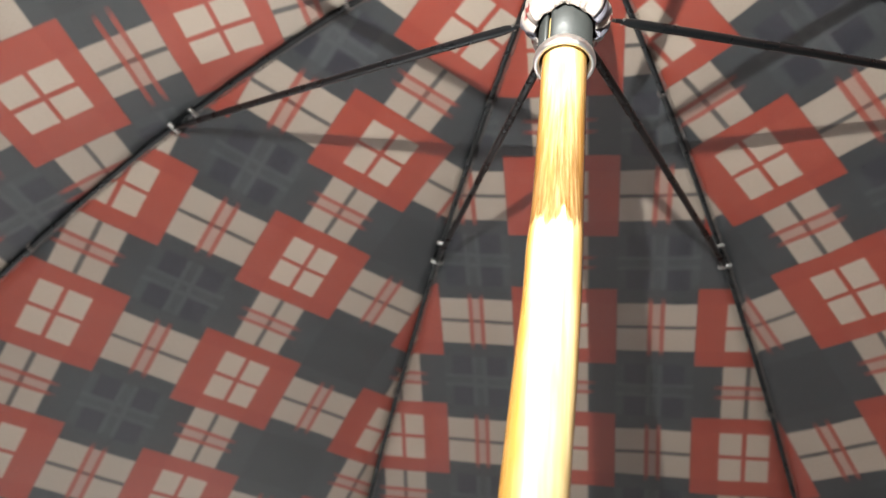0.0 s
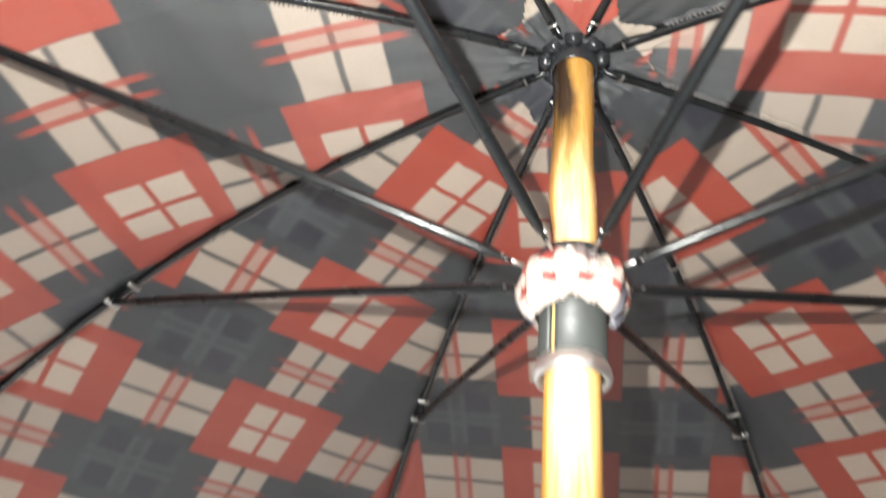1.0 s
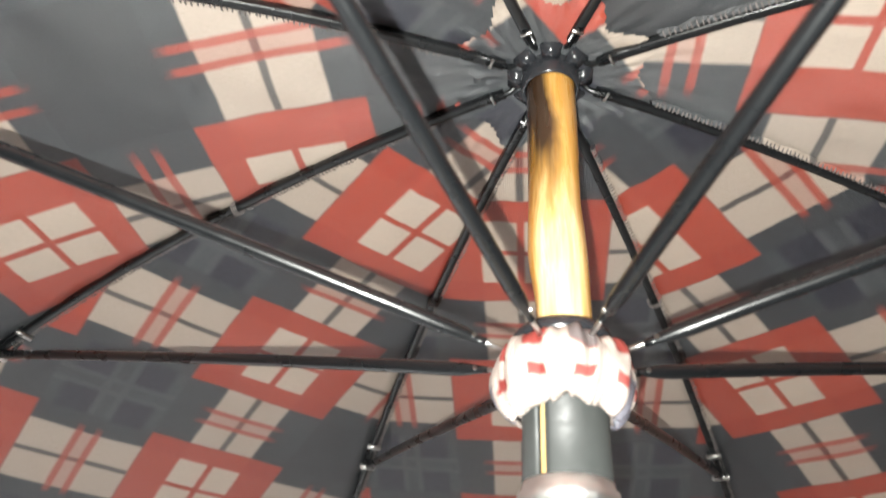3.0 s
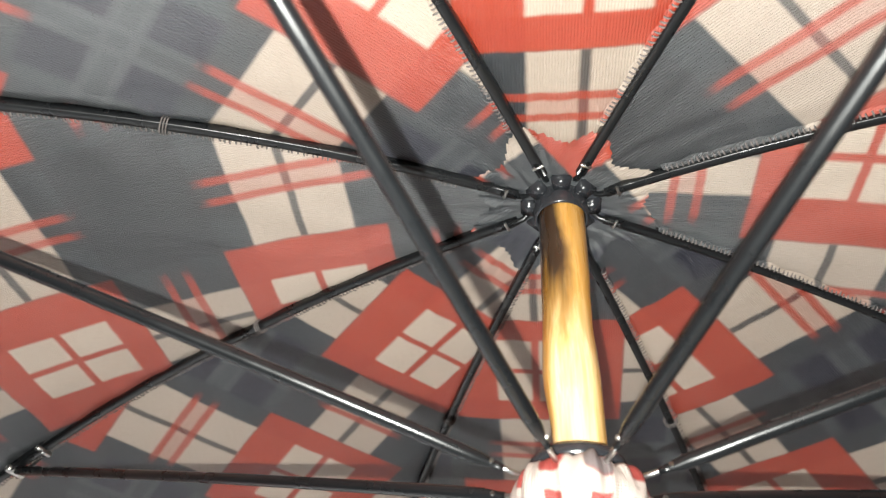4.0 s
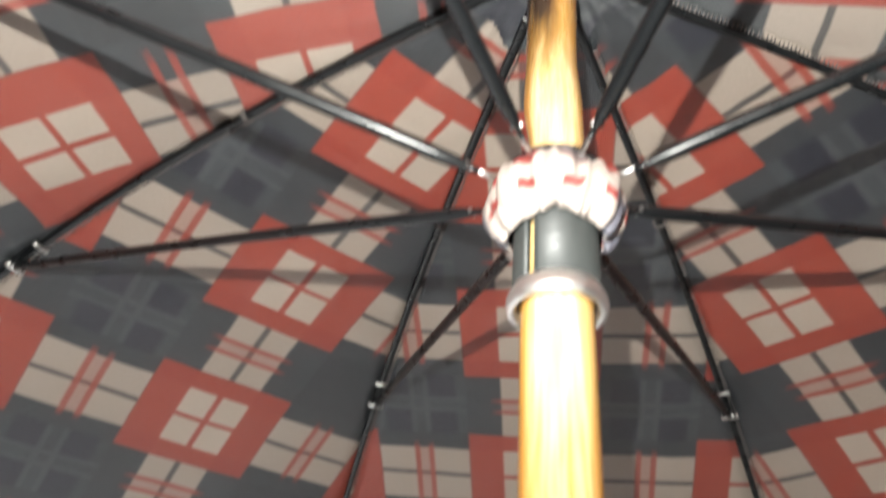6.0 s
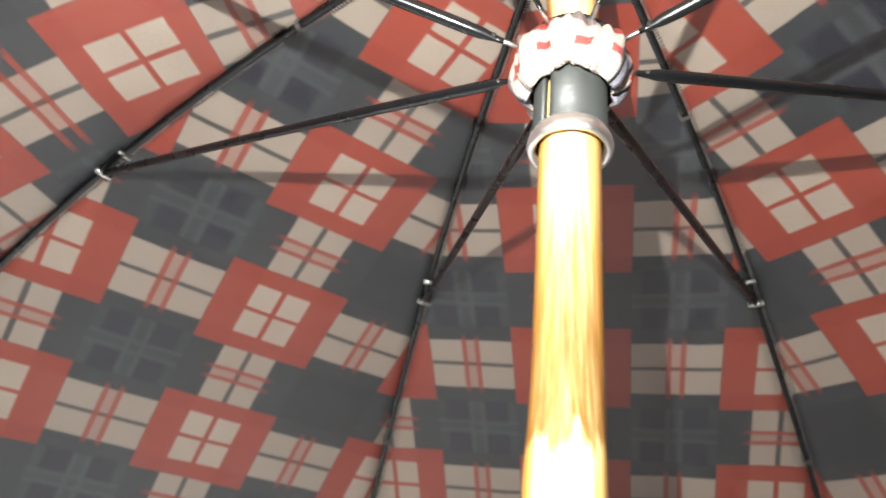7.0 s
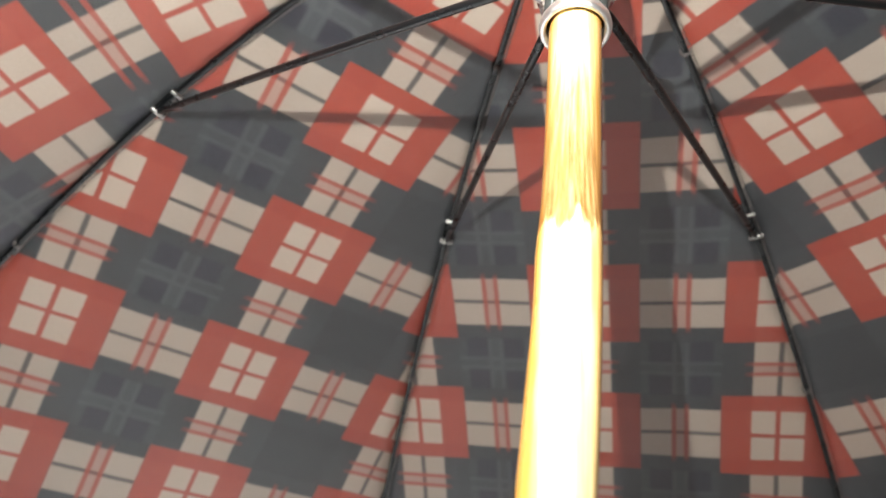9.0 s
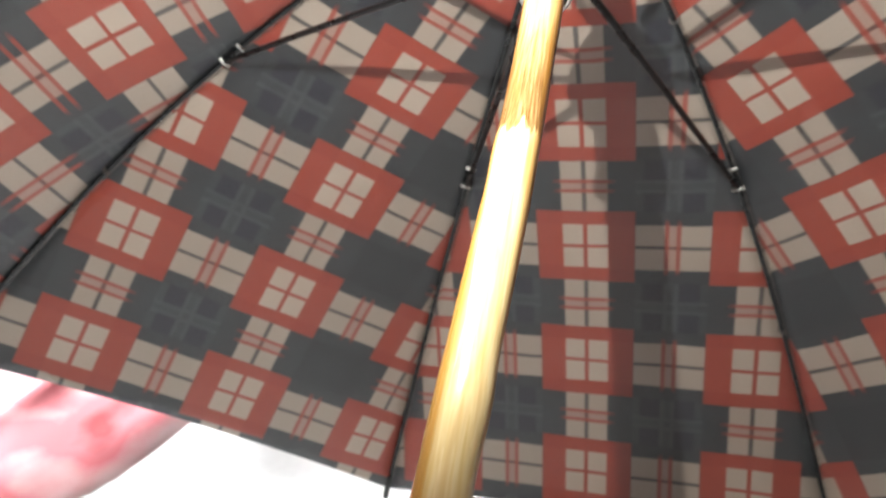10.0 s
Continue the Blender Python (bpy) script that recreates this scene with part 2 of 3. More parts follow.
def floral():
    n = Nodes("floral blanket")
    at = n.coords("Object")
    vor = n.add("ShaderNodeTexVoronoi", feature="SMOOTH_F1")
    warp = n.add("ShaderNodeMix", data_type="VECTOR")
    big = n.add("ShaderNodeTexNoise")
    n.tree.links.new(at, big.inputs[0])
    big.inputs["Scale"].default_value = 9
    warp.inputs[0].default_value = 0.10
    n.tree.links.new(at, warp.inputs[4])
    n.tree.links.new(big.outputs["Color"], warp.inputs[5])
    n.tree.links.new(warp.outputs[1], vor.inputs["Vector"])
    vor.inputs["Scale"].default_value = 11
    petals = n.m("ADD", vor.outputs["Distance"], n.m("MULTIPLY", n.noise(at, 30), 0.12))
    col = n.mix(n.ramp(petals, 0.24, 0.34), (0.55, 0.03, 0.04), (0.82, 0.20, 0.23))
    col = n.mix(n.ramp(petals, 0.41, 0.51), col, (0.86, 0.60, 0.60))
    n.bump(n.noise(at, 700), 0.4, 0.0006)
    return n.set(Base_Color=col, Roughness=0.85, Sheen_Weight=0.3)


FABRIC = plaid("tartan cloth")
COVER = cover_cloth()
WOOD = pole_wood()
STEEL = paint("black enamelled steel", (0.007, 0.008, 0.009), 0.28, 0.0, 120, 0.3, 0.00003, 0.5)
PLASTIC = paint("black plastic", (0.050, 0.054, 0.052), 0.50, 0.0, 500, 0.3, 0.0001, 0.5)
CROWN = paint("dark moulded plastic", (0.024, 0.026, 0.030), 0.22, 0.0, 600, 0.3, 0.0002, 0.7)
CHROME = paint("chromed metal", (0.95, 0.95, 0.93), 0.40, 1.0, 700, 0.25, 0.0001)
ZINC = paint("zinc plated metal", (0.62, 0.62, 0.60), 0.30, 1.0, 1200, 0.35, 0.0002)
THREAD = paint("grey thread", (0.20, 0.175, 0.165), 0.6, 0.0, 2500, 0.5, 0.0002)
SHEET = paint("white cotton sheet", (0.80, 0.80, 0.79), 0.9, 0.0, 900, 0.06, 0.0003)
MATTRESS = paint("mattress ticking", (0.66, 0.62, 0.56), 0.9, 0.0, 500, 0.15, 0.0004)
BLANKET = floral()
PLASTER = paint("painted plaster", (0.33, 0.31, 0.28), 0.85, 0.0, 60, 0.06, 0.001)
FLOOR = paint("dull floor boards", (0.22, 0.13, 0.07), 0.45, 0.0, 25, 0.35, 0.0005)
FRAME = paint("white window paint", (0.78, 0.78, 0.76), 0.4, 0.0, 90, 0.05, 0.0003)

# ---- building ----


def part(name, bm, material, parent=None, label="", smooth=True):
    me = bpy.data.meshes.new(name)
    bm.to_mesh(me)
    bm.free()
    me.materials.append(material)
    if smooth:
        me.polygons.foreach_set("use_smooth", [True] * len(me.polygons))
    ob = new(name, me)
    ob.parent = parent
    return tagged(ob, label)


def box(bm, x0, y0, z0, x1, y1, z1):
    v = [bm.verts.new((x, y, z)) for x in (x0, x1) for y in (y0, y1) for z in (z0, z1)]
    for f in ((0, 1, 3, 2), (4, 6, 7, 5), (0, 4, 5, 1), (2, 3, 7, 6), (0, 2, 6, 4), (1, 5, 7, 3)):
        bm.faces.new([v[i] for i in f])
    return v


def lathe(bm, outline, segs=32, start=0.0, turn=360.0, close=True):
    """Turns an outline of (radius, z) round the z axis; with a turn under 360 the body has a gap, closed by its cut faces."""
    full = turn >= 360
    rings = []
    for i in range(segs if full else segs + 1):
        a = radians(start + turn * i / segs)
        rings.append([bm.verts.new((r * math.cos(a), r * math.sin(a), z)) for r, z in outline])
    k = len(outline)
    for i in range(segs):
        a, b = rings[i], rings[(i + 1) % len(rings)]
        for j in range(k if close else k - 1):
            bm.faces.new((a[j], b[j], b[(j + 1) % k], a[(j + 1) % k]))
    if not full and close:
        bm.faces.new(rings[0])
        bm.faces.new(rings[-1][::-1])


def sweep(bm, path, section, side, caps=True):
    """Carries a closed section of (across, out) along a path; side is the across direction, scale the section's size at each point."""
    rings = []
    for i, (place, scale) in enumerate(path):
        ahead = (path[min(i + 1, len(path) - 1)][0] - path[max(i - 1, 0)][0]).normalized()
        out = ahead.cross(side).normalized()
        rings.append([bm.verts.new(place + side * (a * scale[0]) + out * (b * scale[1])) for a, b in section])
    k = len(section)
    for a, b in zip(rings, rings[1:]):
        for j in range(k):
            bm.faces.new((a[j], b[j], b[(j + 1) % k], a[(j + 1) % k]))
    if caps:
        bm.faces.new(rings[0][::-1])
        bm.faces.new(rings[-1])


def round_section(r, k=8):
    return [(r * math.cos(2 * math.pi * i / k), r * math.sin(2 * math.pi * i / k)) for i in range(k)]


def channel(w, h, wall):
    """A U section, open on the far side of `out`."""
    a = w / 2
    return [(-a, h), (-a, -h * 0.1), (-a * 0.8, -h * 0.25), (a * 0.8, -h * 0.25), (a, -h * 0.1), (a, h), (a - wall, h), (a - wall, wall), (-a + wall, wall), (-a + wall, h)]


# rounded tube, 3 mm wide, with the slit of its folded sheet
SLIT_TUBE = [(0.0015 * math.cos(radians(a)), 0.0015 * math.sin(radians(a))) for a in range(-245, 66, 31)] + [(0.0003, 0.0005), (-0.0003, 0.0005)]


def cyl(bm, a, b, r, k=12, bevel=0.25):
    """A short rod from a to b with softened ends."""
    a, b = Vector(a), Vector(b)
    ahead = (b - a).normalized()
    side = ahead.orthogonal().normalized()
    e = min(r * bevel, (b - a).length * 0.3)
    sweep(bm, [(a, (1 - bevel, 1 - bevel)), (a + ahead * e, (1, 1)), (b - ahead * e, (1, 1)), (b, (1 - bevel, 1 - bevel))], round_section(r, k), side)


# ---- the room ----


def room():
    x0, x1, y0, y1, h, th = -2.1, 2.3, -2.6, 2.0, 2.6, 0.12
    bm = bmesh.new()
    box(bm, x0 - th, y0 - th, -0.1, x1 + th, y1 + th, 0)
    tagged(part("floor", bm, FLOOR, smooth=False), "brown boarded bedroom floor", "floor", kind="structure")
    bm = bmesh.new()
    box(bm, x0 - th, y0 - th, h, x1 + th, y1 + th, h + 0.1)
    tagged(part("ceiling", bm, PLASTER, smooth=False), "plain pale plaster ceiling", "ceiling", kind="structure")
    for name, b in (("wall_north", (x0, y1, 0, x1, y1 + th, h)), ("wall_south", (x0, y0 - th, 0, x1, y0, h)), ("wall_east", (x1, y0 - th, 0, x1 + th, y1 + th, h))):
        bm = bmesh.new()
        box(bm, *b)
        tagged(part(name, bm, PLASTER, smooth=False), "plain pale plaster bedroom wall", "wall", kind="structure")
    # the unseen wall, with a window added round the bed's extra lamp
    wy0, wy1, wz0, wz1 = -0.15, 1.25, 0.9, 2.2
    bm = bmesh.new()
    for b in ((y0 - th, 0, wy0, h), (wy1, 0, y1 + th, h), (wy0, 0, wy1, wz0), (wy0, wz1, wy1, h)):
        box(bm, x0 - th, b[0], b[1], x0, b[2], b[3])
    tagged(part("wall_west", bm, PLASTER, smooth=False), "unseen pale plaster wall with an added window opening", "wall", kind="structure")
    window = tagged(new("added_window"), "unseen white painted window, added for the bed light", "window", kind="structure")
    window.location = (x0 - th / 2, 0, 0)
    bm = bmesh.new()
    for b in ((wy0, wz0, wy0 + 0.05, wz1), (wy1 - 0.05, wz0, wy1, wz1), (wy0 + 0.05, wz0, wy1 - 0.05, wz0 + 0.05), (wy0 + 0.05, wz1 - 0.05, wy1 - 0.05, wz1), ((wy0 + wy1) / 2 - 0.02, wz0 + 0.05, (wy0 + wy1) / 2 + 0.02, wz1 - 0.05)):
        box(bm, -0.025, b[0], b[1], 0.025, b[2], b[3])
    part("window_frame", bm, FRAME, window, smooth=False)


def sheet_height(x, y):
    """Soft swells and folds of the bedding."""
    v = Vector((x * 3.0, y * 3.0, 0.3))
    h = 0.010 * noise.noise(v) + 0.004 * noise.noise(v * 3.1)
    fold = noise.noise(Vector((x * 4.0 + 2.5 * y, y * 1.2, 4.0)))
    h += 0.008 * max(0.0, 1 - abs(fold) * 7)
    return h


def cloth_grid(name, x0, y0, x1, y1, nx, ny, height, material, parent, label="", thick=0.004):
    bm = bmesh.new()
    top = [[bm.verts.new((x0 + (x1 - x0) * i / nx, y0 + (y1 - y0) * j / ny, height(x0 + (x1 - x0) * i / nx, y0 + (y1 - y0) * j / ny))) for j in range(ny + 1)] for i in range(nx + 1)]
    for i in range(nx):
        for j in range(ny):
            bm.faces.new((top[i][j], top[i + 1][j], top[i + 1][j + 1], top[i][j + 1]))
    ob = part(name, bm, material, parent, label)
    solid = ob.modifiers.new("thickness", "SOLIDIFY")
    solid.thickness, solid.offset = thick, -1
    return ob


def bed():
    b = tagged(new("bed"), "low bed with a white cotton sheet over its mattress", "bed")
    b.location = (0, 0.1, 0)
    x0, y0, x1, y1 = -0.85, -1.2, 0.85, 0.8
    bm = bmesh.new()
    box(bm, x0, y0, 0.22, x1, y1, BED - 0.045)
    bmesh.ops.bevel(bm, geom=bm.edges[:], offset=0.03, segments=3, affect="EDGES")
    part("mattress", bm, MATTRESS, b)
    bm = bmesh.new()
    box(bm, x0 - 0.02, y0 - 0.02, 0.08, x1 + 0.02, y1 + 0.02, 0.22)
    part("bed_frame", bm, FLOOR, b, "brown wooden bed frame", smooth=False)
    for x in (x0 + 0.03, x1 - 0.09):
        for y in (y0 + 0.03, y1 - 0.09):
            bm = bmesh.new()
            box(bm, x, y, 0, x + 0.06, y + 0.06, 0.08)
            part("leg", bm, FLOOR, b, smooth=False)

    def over(x, y):
        edge = max(abs(x) - 0.84, abs(y + 0.2) - 0.99, 0)
        lift = 0.026 * math.exp(-((x + 0.29) / 0.10) ** 2 - ((y + 0.03) / 0.05) ** 2)
        return BED - 0.018 + sheet_height(x, y) + lift - min(edge * 4, 0.2)

    cloth_grid("sheet", -0.89, -1.24, 0.89, 0.84, 90, 100, over, SHEET, b, "rumpled white cotton sheet")


def blanket():
    def over(x, y):
        v = Vector((x * 7.0, y * 7.0, 1.7))
        ridge = max(0.0, 1 - abs(noise.noise(v)) * 2.0)
        edge = -0.322 - 0.75 * max(0.0, 0.095 - y) + 0.02 * noise.noise(Vector((y * 17, 2.0, 0)))
        inside = min(x + 0.84, edge - x, y + 0.75, 0.6 - y)
        rise = min(1.0, max(inside + 0.012, 0) / 0.07)
        rise = rise * rise * (3 - 2 * rise)
        soft = 0.016 + 0.012 * ridge * ridge + 0.004 * noise.noise(v * 2.3)
        return BED - 0.026 + sheet_height(x, y) * 0.8 + 0.010 * min(1.0, max(inside + 0.012, 0) / 0.02) + soft * rise

    ob = cloth_grid("blanket", -0.84, -0.75, -0.30, 0.6, 80, 150, over, BLANKET, None, thick=0.006)
    tagged(ob, "crumpled red and pink floral blanket on the bed", "blanket")


# ---- the umbrella ----
HALF = math.cos(radians(22.5))
RIBS = [22.5 + 45 * k for k in range(8)]
JOINT, JOINT_Z = 0.2072, -0.0460
RUNNER_R, RUNNER_Z = 0.0146, -0.0863
U_STEP, V_STEP, V_SHRINK, V_ZERO = 0.1038, 0.0826, 0.00008, 0.0751
# for each panel's middle bearing: where its column of red blocks lies across it, and how that drifts outwards, and which repeat it is
COLUMNS = {0: (-0.0175, 0.0, 0), 45: (0.0313, 0.041, 1), 90: (0.0070, -0.010, 1), 135: (-0.0140, -0.011, 0), 180: (-0.0377, -0.045, 1), 225: (0.0294, 0.003, 1), 270: (0.005, 0.0, 1), 315: (0.0535, 0.0, 0)}


LEAN_X, LEAN_Y = 0.0018, 0.0526


def lean(ob):
    """The pole stands a little off the canopy's axis: shift with height."""
    for v in ob.data.vertices:
        v.co.x += LEAN_X * v.co.z
        v.co.y += LEAN_Y * v.co.z
    return ob


def dome(r):
    return -0.890 * r * r - 2.446 * r ** 4


ARC_R = np.linspace(0, 0.47, 600)
ARC_STEP = np.sqrt(HALF ** 2 + (1.780 * ARC_R + 9.784 * ARC_R ** 3) ** 2) * ARC_R[1]
ARC_LENGTH = np.cumsum(ARC_STEP) - ARC_STEP / 2


def arc(r):
    """Length along a panel's middle out to the ring that meets the ribs at r."""
    return float(np.interp(r, ARC_R, ARC_LENGTH))


def on_panel(mid, r, s, lift=0.0):
    """A place on the panel round the bearing `mid`: r on its ribs, s from -1 to 1 across it."""
    a = radians(mid)
    out, across = r * HALF, s * r * math.sin(radians(22.5))
    sag = 0.0016 * (1 - s * s) * math.sin(min(1, r / 0.4) * math.pi)
    return Vector((out * math.cos(a) - across * math.sin(a), out * math.sin(a) + across * math.cos(a), dome(r) - sag - lift)), across


def weave(mid, r, across):
    zero, drift, repeat = COLUMNS[int(mid) % 360]
    v = arc(r)
    return ((across - zero - drift * (v - 0.155)) / U_STEP + repeat, 2 * (v - V_ZERO) / (V_STEP + math.sqrt(V_STEP ** 2 - 4 * V_SHRINK * (v - V_ZERO))))


def rim(s):
    return 0.394 + 0.003 * s * s


def strip(mid, rows, cols, where):
    """A patch of panel cloth; where(i, j) gives r, s and lift."""
    bm = bmesh.new()
    layer = bm.loops.layers.uv.new("weave")
    cells = bm.loops.layers.uv.new("cells")
    grid, maps = [], {}
    for i in range(rows + 1):
        line = []
        for j in range(cols + 1):
            r, s, lift = where(i / rows, j / cols)
            place, across = on_panel(mid, r, s, lift)
            vert = bm.verts.new(place)
            maps[vert] = weave(mid, r, across)
            line.append(vert)
        grid.append(line)
    for i in range(rows):
        for j in range(cols):
            f = bm.faces.new((grid[i][j], grid[i][j + 1], grid[i + 1][j + 1], grid[i + 1][j]))
            for loop in f.loops:
                loop[layer].uv = maps[loop.vert]
                loop[cells].uv = (mid % 360 == 90, mid % 360 not in (45, 90, 135))
    return bm


def canopy(owner):
    for k in range(8):
        mid = 45 * k

        def face(i, j, mid=mid):
            s = 2 * j - 1
            r = 0.006 + (rim(s) - 0.006) * i
            pucker = 0.0007 * (noise.noise(Vector((r * 60, s * 4, mid))) + abs(s) ** 8 * noise.noise(Vector((r * 170, 3 * (s > 0), mid)))) if i < 1 else 0
            return r, s, pucker

        panel = part("canopy_panel", strip(mid, 90, 22, face), FABRIC, owner)
        solid = panel.modifiers.new("thickness", "SOLIDIFY")
        solid.thickness, solid.offset = 0.0003, 1
        part("hem", strip(mid, 3, 22, lambda i, j: (rim(2 * j - 1) - 0.007 * (1 - i), 2 * j - 1, 0.0006 * (1 if 0 < i < 1 else 0.5))), FABRIC, panel)


def seam(owner, k):
    """The turned-in edge of cloth beside a rib, with its overcast stitches."""
    bearing = RIBS[k]
    mid = (bearing - 22.5) % 360

    def face(i, j):
        r = 0.030 + 0.363 * i
        wide = (0.0026 + 0.0012 * noise.noise(Vector((r * 220, k, 0)))) / (r * math.sin(radians(22.5)))
        s = 1 - wide * j - 0.0010 / r
        return r, s, 0.0007 + 0.0012 * math.sin(j * math.pi) + 0.0005 * noise.noise(Vector((r * 260, j * 2, k)))

    edge = part("seam", strip(mid, 240, 4, face), FABRIC, owner)
    rng = random.Random(k)
    bm = bmesh.new()
    for i in range(278):
        r = 0.031 + 0.00130 * i + rng.uniform(-0.0002, 0.0002)
        half = r * math.sin(radians(22.5))
        a = on_panel(mid, r, 1 - 0.0012 / half, 0.0021)[0]
        b = on_panel(mid, r + 0.0005 + rng.uniform(-0.0002, 0.0002), 1 - (0.0029 + rng.uniform(-0.0003, 0.0003)) / half, 0.0017)[0]
        side = (b - a).orthogonal().normalized()
        sweep(bm, [(a, (0.7, 0.7)), ((a + b) / 2 + Vector((0, 0, -0.0005)), (1, 1)), (b, (0.7, 0.7))], round_section(0.00028, 5), side, False)
    tagged(part("stitching", bm, THREAD, edge, "grey overcast stitches"), kind="stuff")


def rib(owner, k):
    a = radians(RIBS[k])
    out, side = Vector((math.cos(a), math.sin(a), 0)), Vector((-math.sin(a), math.cos(a), 0))
    at = lambda r, drop: out * r + Vector((0, 0, dome(r) - drop))
    bm = bmesh.new()
    n = 44
    path = [(at(0.0130 + (0.3960 - 0.0130) * i / n, 0.0024), (1, 1)) for i in range(n + 1)]
    sweep(bm, path, channel(0.0026, 0.0021, 0.0007), side)
    bar = part("rib", bm, STEEL, owner)
    # thin rod from the rib's root into the crown
    bm = bmesh.new()
    sweep(bm, [(out * 0.0078 + Vector((0, 0, 0.0010)), (1, 1)), (at(0.0115, 0.0022), (1, 1)), (at(0.018, 0.0026), (1, 1))], round_section(0.0009, 6), side)
    part("root_wire", bm, STEEL, bar)
    bm = bmesh.new()
    cyl(bm, at(0.0165, 0.0030) - side * 0.0015, at(0.0165, 0.0030) + side * 0.0015, 0.0005, 8)
    part("rivet", bm, ZINC, bar, "small bright rivet")
    # clip that holds the strut
    bm = bmesh.new()
    for sgn in (-1, 1):
        o = side * (0.0019 * sgn)
        pts = [at(0.1945, 0.0012) + o, at(0.1990, 0.0012) + o, out * (JOINT + 0.0022) + Vector((0, 0, JOINT_Z + 0.0006)) + o, out * (JOINT + 0.0008) + Vector((0, 0, JOINT_Z - 0.0018)) + o, out * (JOINT - 0.0024) + Vector((0, 0, JOINT_Z - 0.0010)) + o]
        near = [bm.verts.new(p) for p in pts]
        far = [bm.verts.new(p + side * 0.0006 * sgn) for p in pts]
        bm.faces.new(near)
        bm.faces.new(far[::-1])
        for i in range(5):
            bm.faces.new((near[i], far[i], far[(i + 1) % 5], near[(i + 1) % 5]))
    bmesh.ops.recalc_face_normals(bm, faces=bm.faces[:])
    clip = part("joint_clip", bm, STEEL, bar, smooth=False)
    bm = bmesh.new()
    p = out * (JOINT - 0.0006) + Vector((0, 0, JOINT_Z - 0.0004))
    cyl(bm, p - side * 0.0035, p + side * 0.0035, 0.0014, 10)
    part("rivet", bm, ZINC, clip, "bright zinc rivet")
    bm = bmesh.new()
    q = at(0.1955, 0.0030)
    cyl(bm, q - side * 0.0030, q + side * 0.0030, 0.0011, 10)
    part("rivet", bm, ZINC, clip, "bright zinc rivet")
    # tip that holds the cloth's corner
    bm = bmesh.new()
    cyl(bm, at(0.390, 0.0026), at(0.4005, 0.0022), 0.0022, 10, 0.4)
    part("rib_tip", bm, PLASTIC, bar)
    # a thread tie round rib and seam
    for r in (0.105, 0.29):
        bm = bmesh.new()
        for d in range(3):
            c = at(r + 0.0007 * d, 0.0022)
            sweep(bm, [(c + side * (0.0024 * math.cos(t)) + Vector((0, 0, 0.0022 * math.sin(t))), (1, 1)) for t in [2 * math.pi * i / 10 for i in range(11)]], round_section(0.0002, 4), out, False)
        tagged(part("thread_tie", bm, THREAD, bar), kind="stuff")


def strut(owner, k):
    a = radians(RIBS[k])
    out, side = Vector((math.cos(a), math.sin(a), 0)), Vector((-math.sin(a), math.cos(a), 0))
    p, q = out * RUNNER_R + Vector((LEAN_X * RUNNER_Z, LEAN_Y * RUNNER_Z, RUNNER_Z)), out * JOINT + Vector((0, 0, JOINT_Z))
    d = (q - p).normalized()
    bm = bmesh.new()
    path = [(p + d * s, w) for s, w in ((0.0010, (0.38, 0.5)), (0.0030, (0.42, 0.6)), (0.0062, (0.90, 0.9)), (0.010, (1, 1)))]
    path += [(p.lerp(q, f) + Vector((0, 0, 0.0008 * math.sin(f * math.pi))), (1, 1)) for f in [0.1 + 0.1 * i for i in range(9)]]
    path += [(q - d * 0.007, (1, 1)), (q - d * 0.003, (0.85, 0.9)), (q + d * 0.0012, (0.8, 0.8))]
    sweep(bm, path, SLIT_TUBE, side)
    bar = part("strut", bm, STEEL, owner)
    bm = bmesh.new()
    cyl(bm, p - d * 0.0030, p + d * 0.0028, 0.00055, 8)
    part("tongue", bm, ZINC, bar, "bright metal tongue")
    bm = bmesh.new()
    e = p + d * 0.0036
    cyl(bm, e - side * 0.0012, e + side * 0.0012, 0.0005, 8)
    part("rivet", bm, ZINC, bar, "bright zinc rivet")


# down the pole: height, radius, and how far it strays sideways and to the front
POLE_SHAPE = [(0.001, 6.2, 0.0, 0.0), (-0.030, 6.1, 0.0, 0.0), (-0.048, 5.8, -0.2, -0.1), (-0.056, 6.2, -0.2, -0.5), (-0.064, 6.35, 0.0, -0.6), (-0.0735, 5.6, 0.7, 0.1), (-0.083, 5.5, 0.8, 0.2),
              (-0.100, 6.1, 0.2, 0.0), (-0.120, 6.2, 0.0, 0.0), (-0.150, 6.0, 0.1, 0.2), (-0.171, 6.0, 0.0, 0.1), (-0.180, 6.3, -0.2, -0.4), (-0.192, 6.2, -0.1, 0.0), (-0.212, 6.2, -0.8, -0.2),
              (-0.240, 6.1, -1.8, 0.1), (-0.250, 6.5, -1.8, 0.0), (-0.262, 6.1, -2.4, 0.1), (-0.330, 6.3, -3.0, 0.0), (-0.500, 6.3, -1.0, 0.0), (-0.870, 6.4, 0.0, 0.0)]


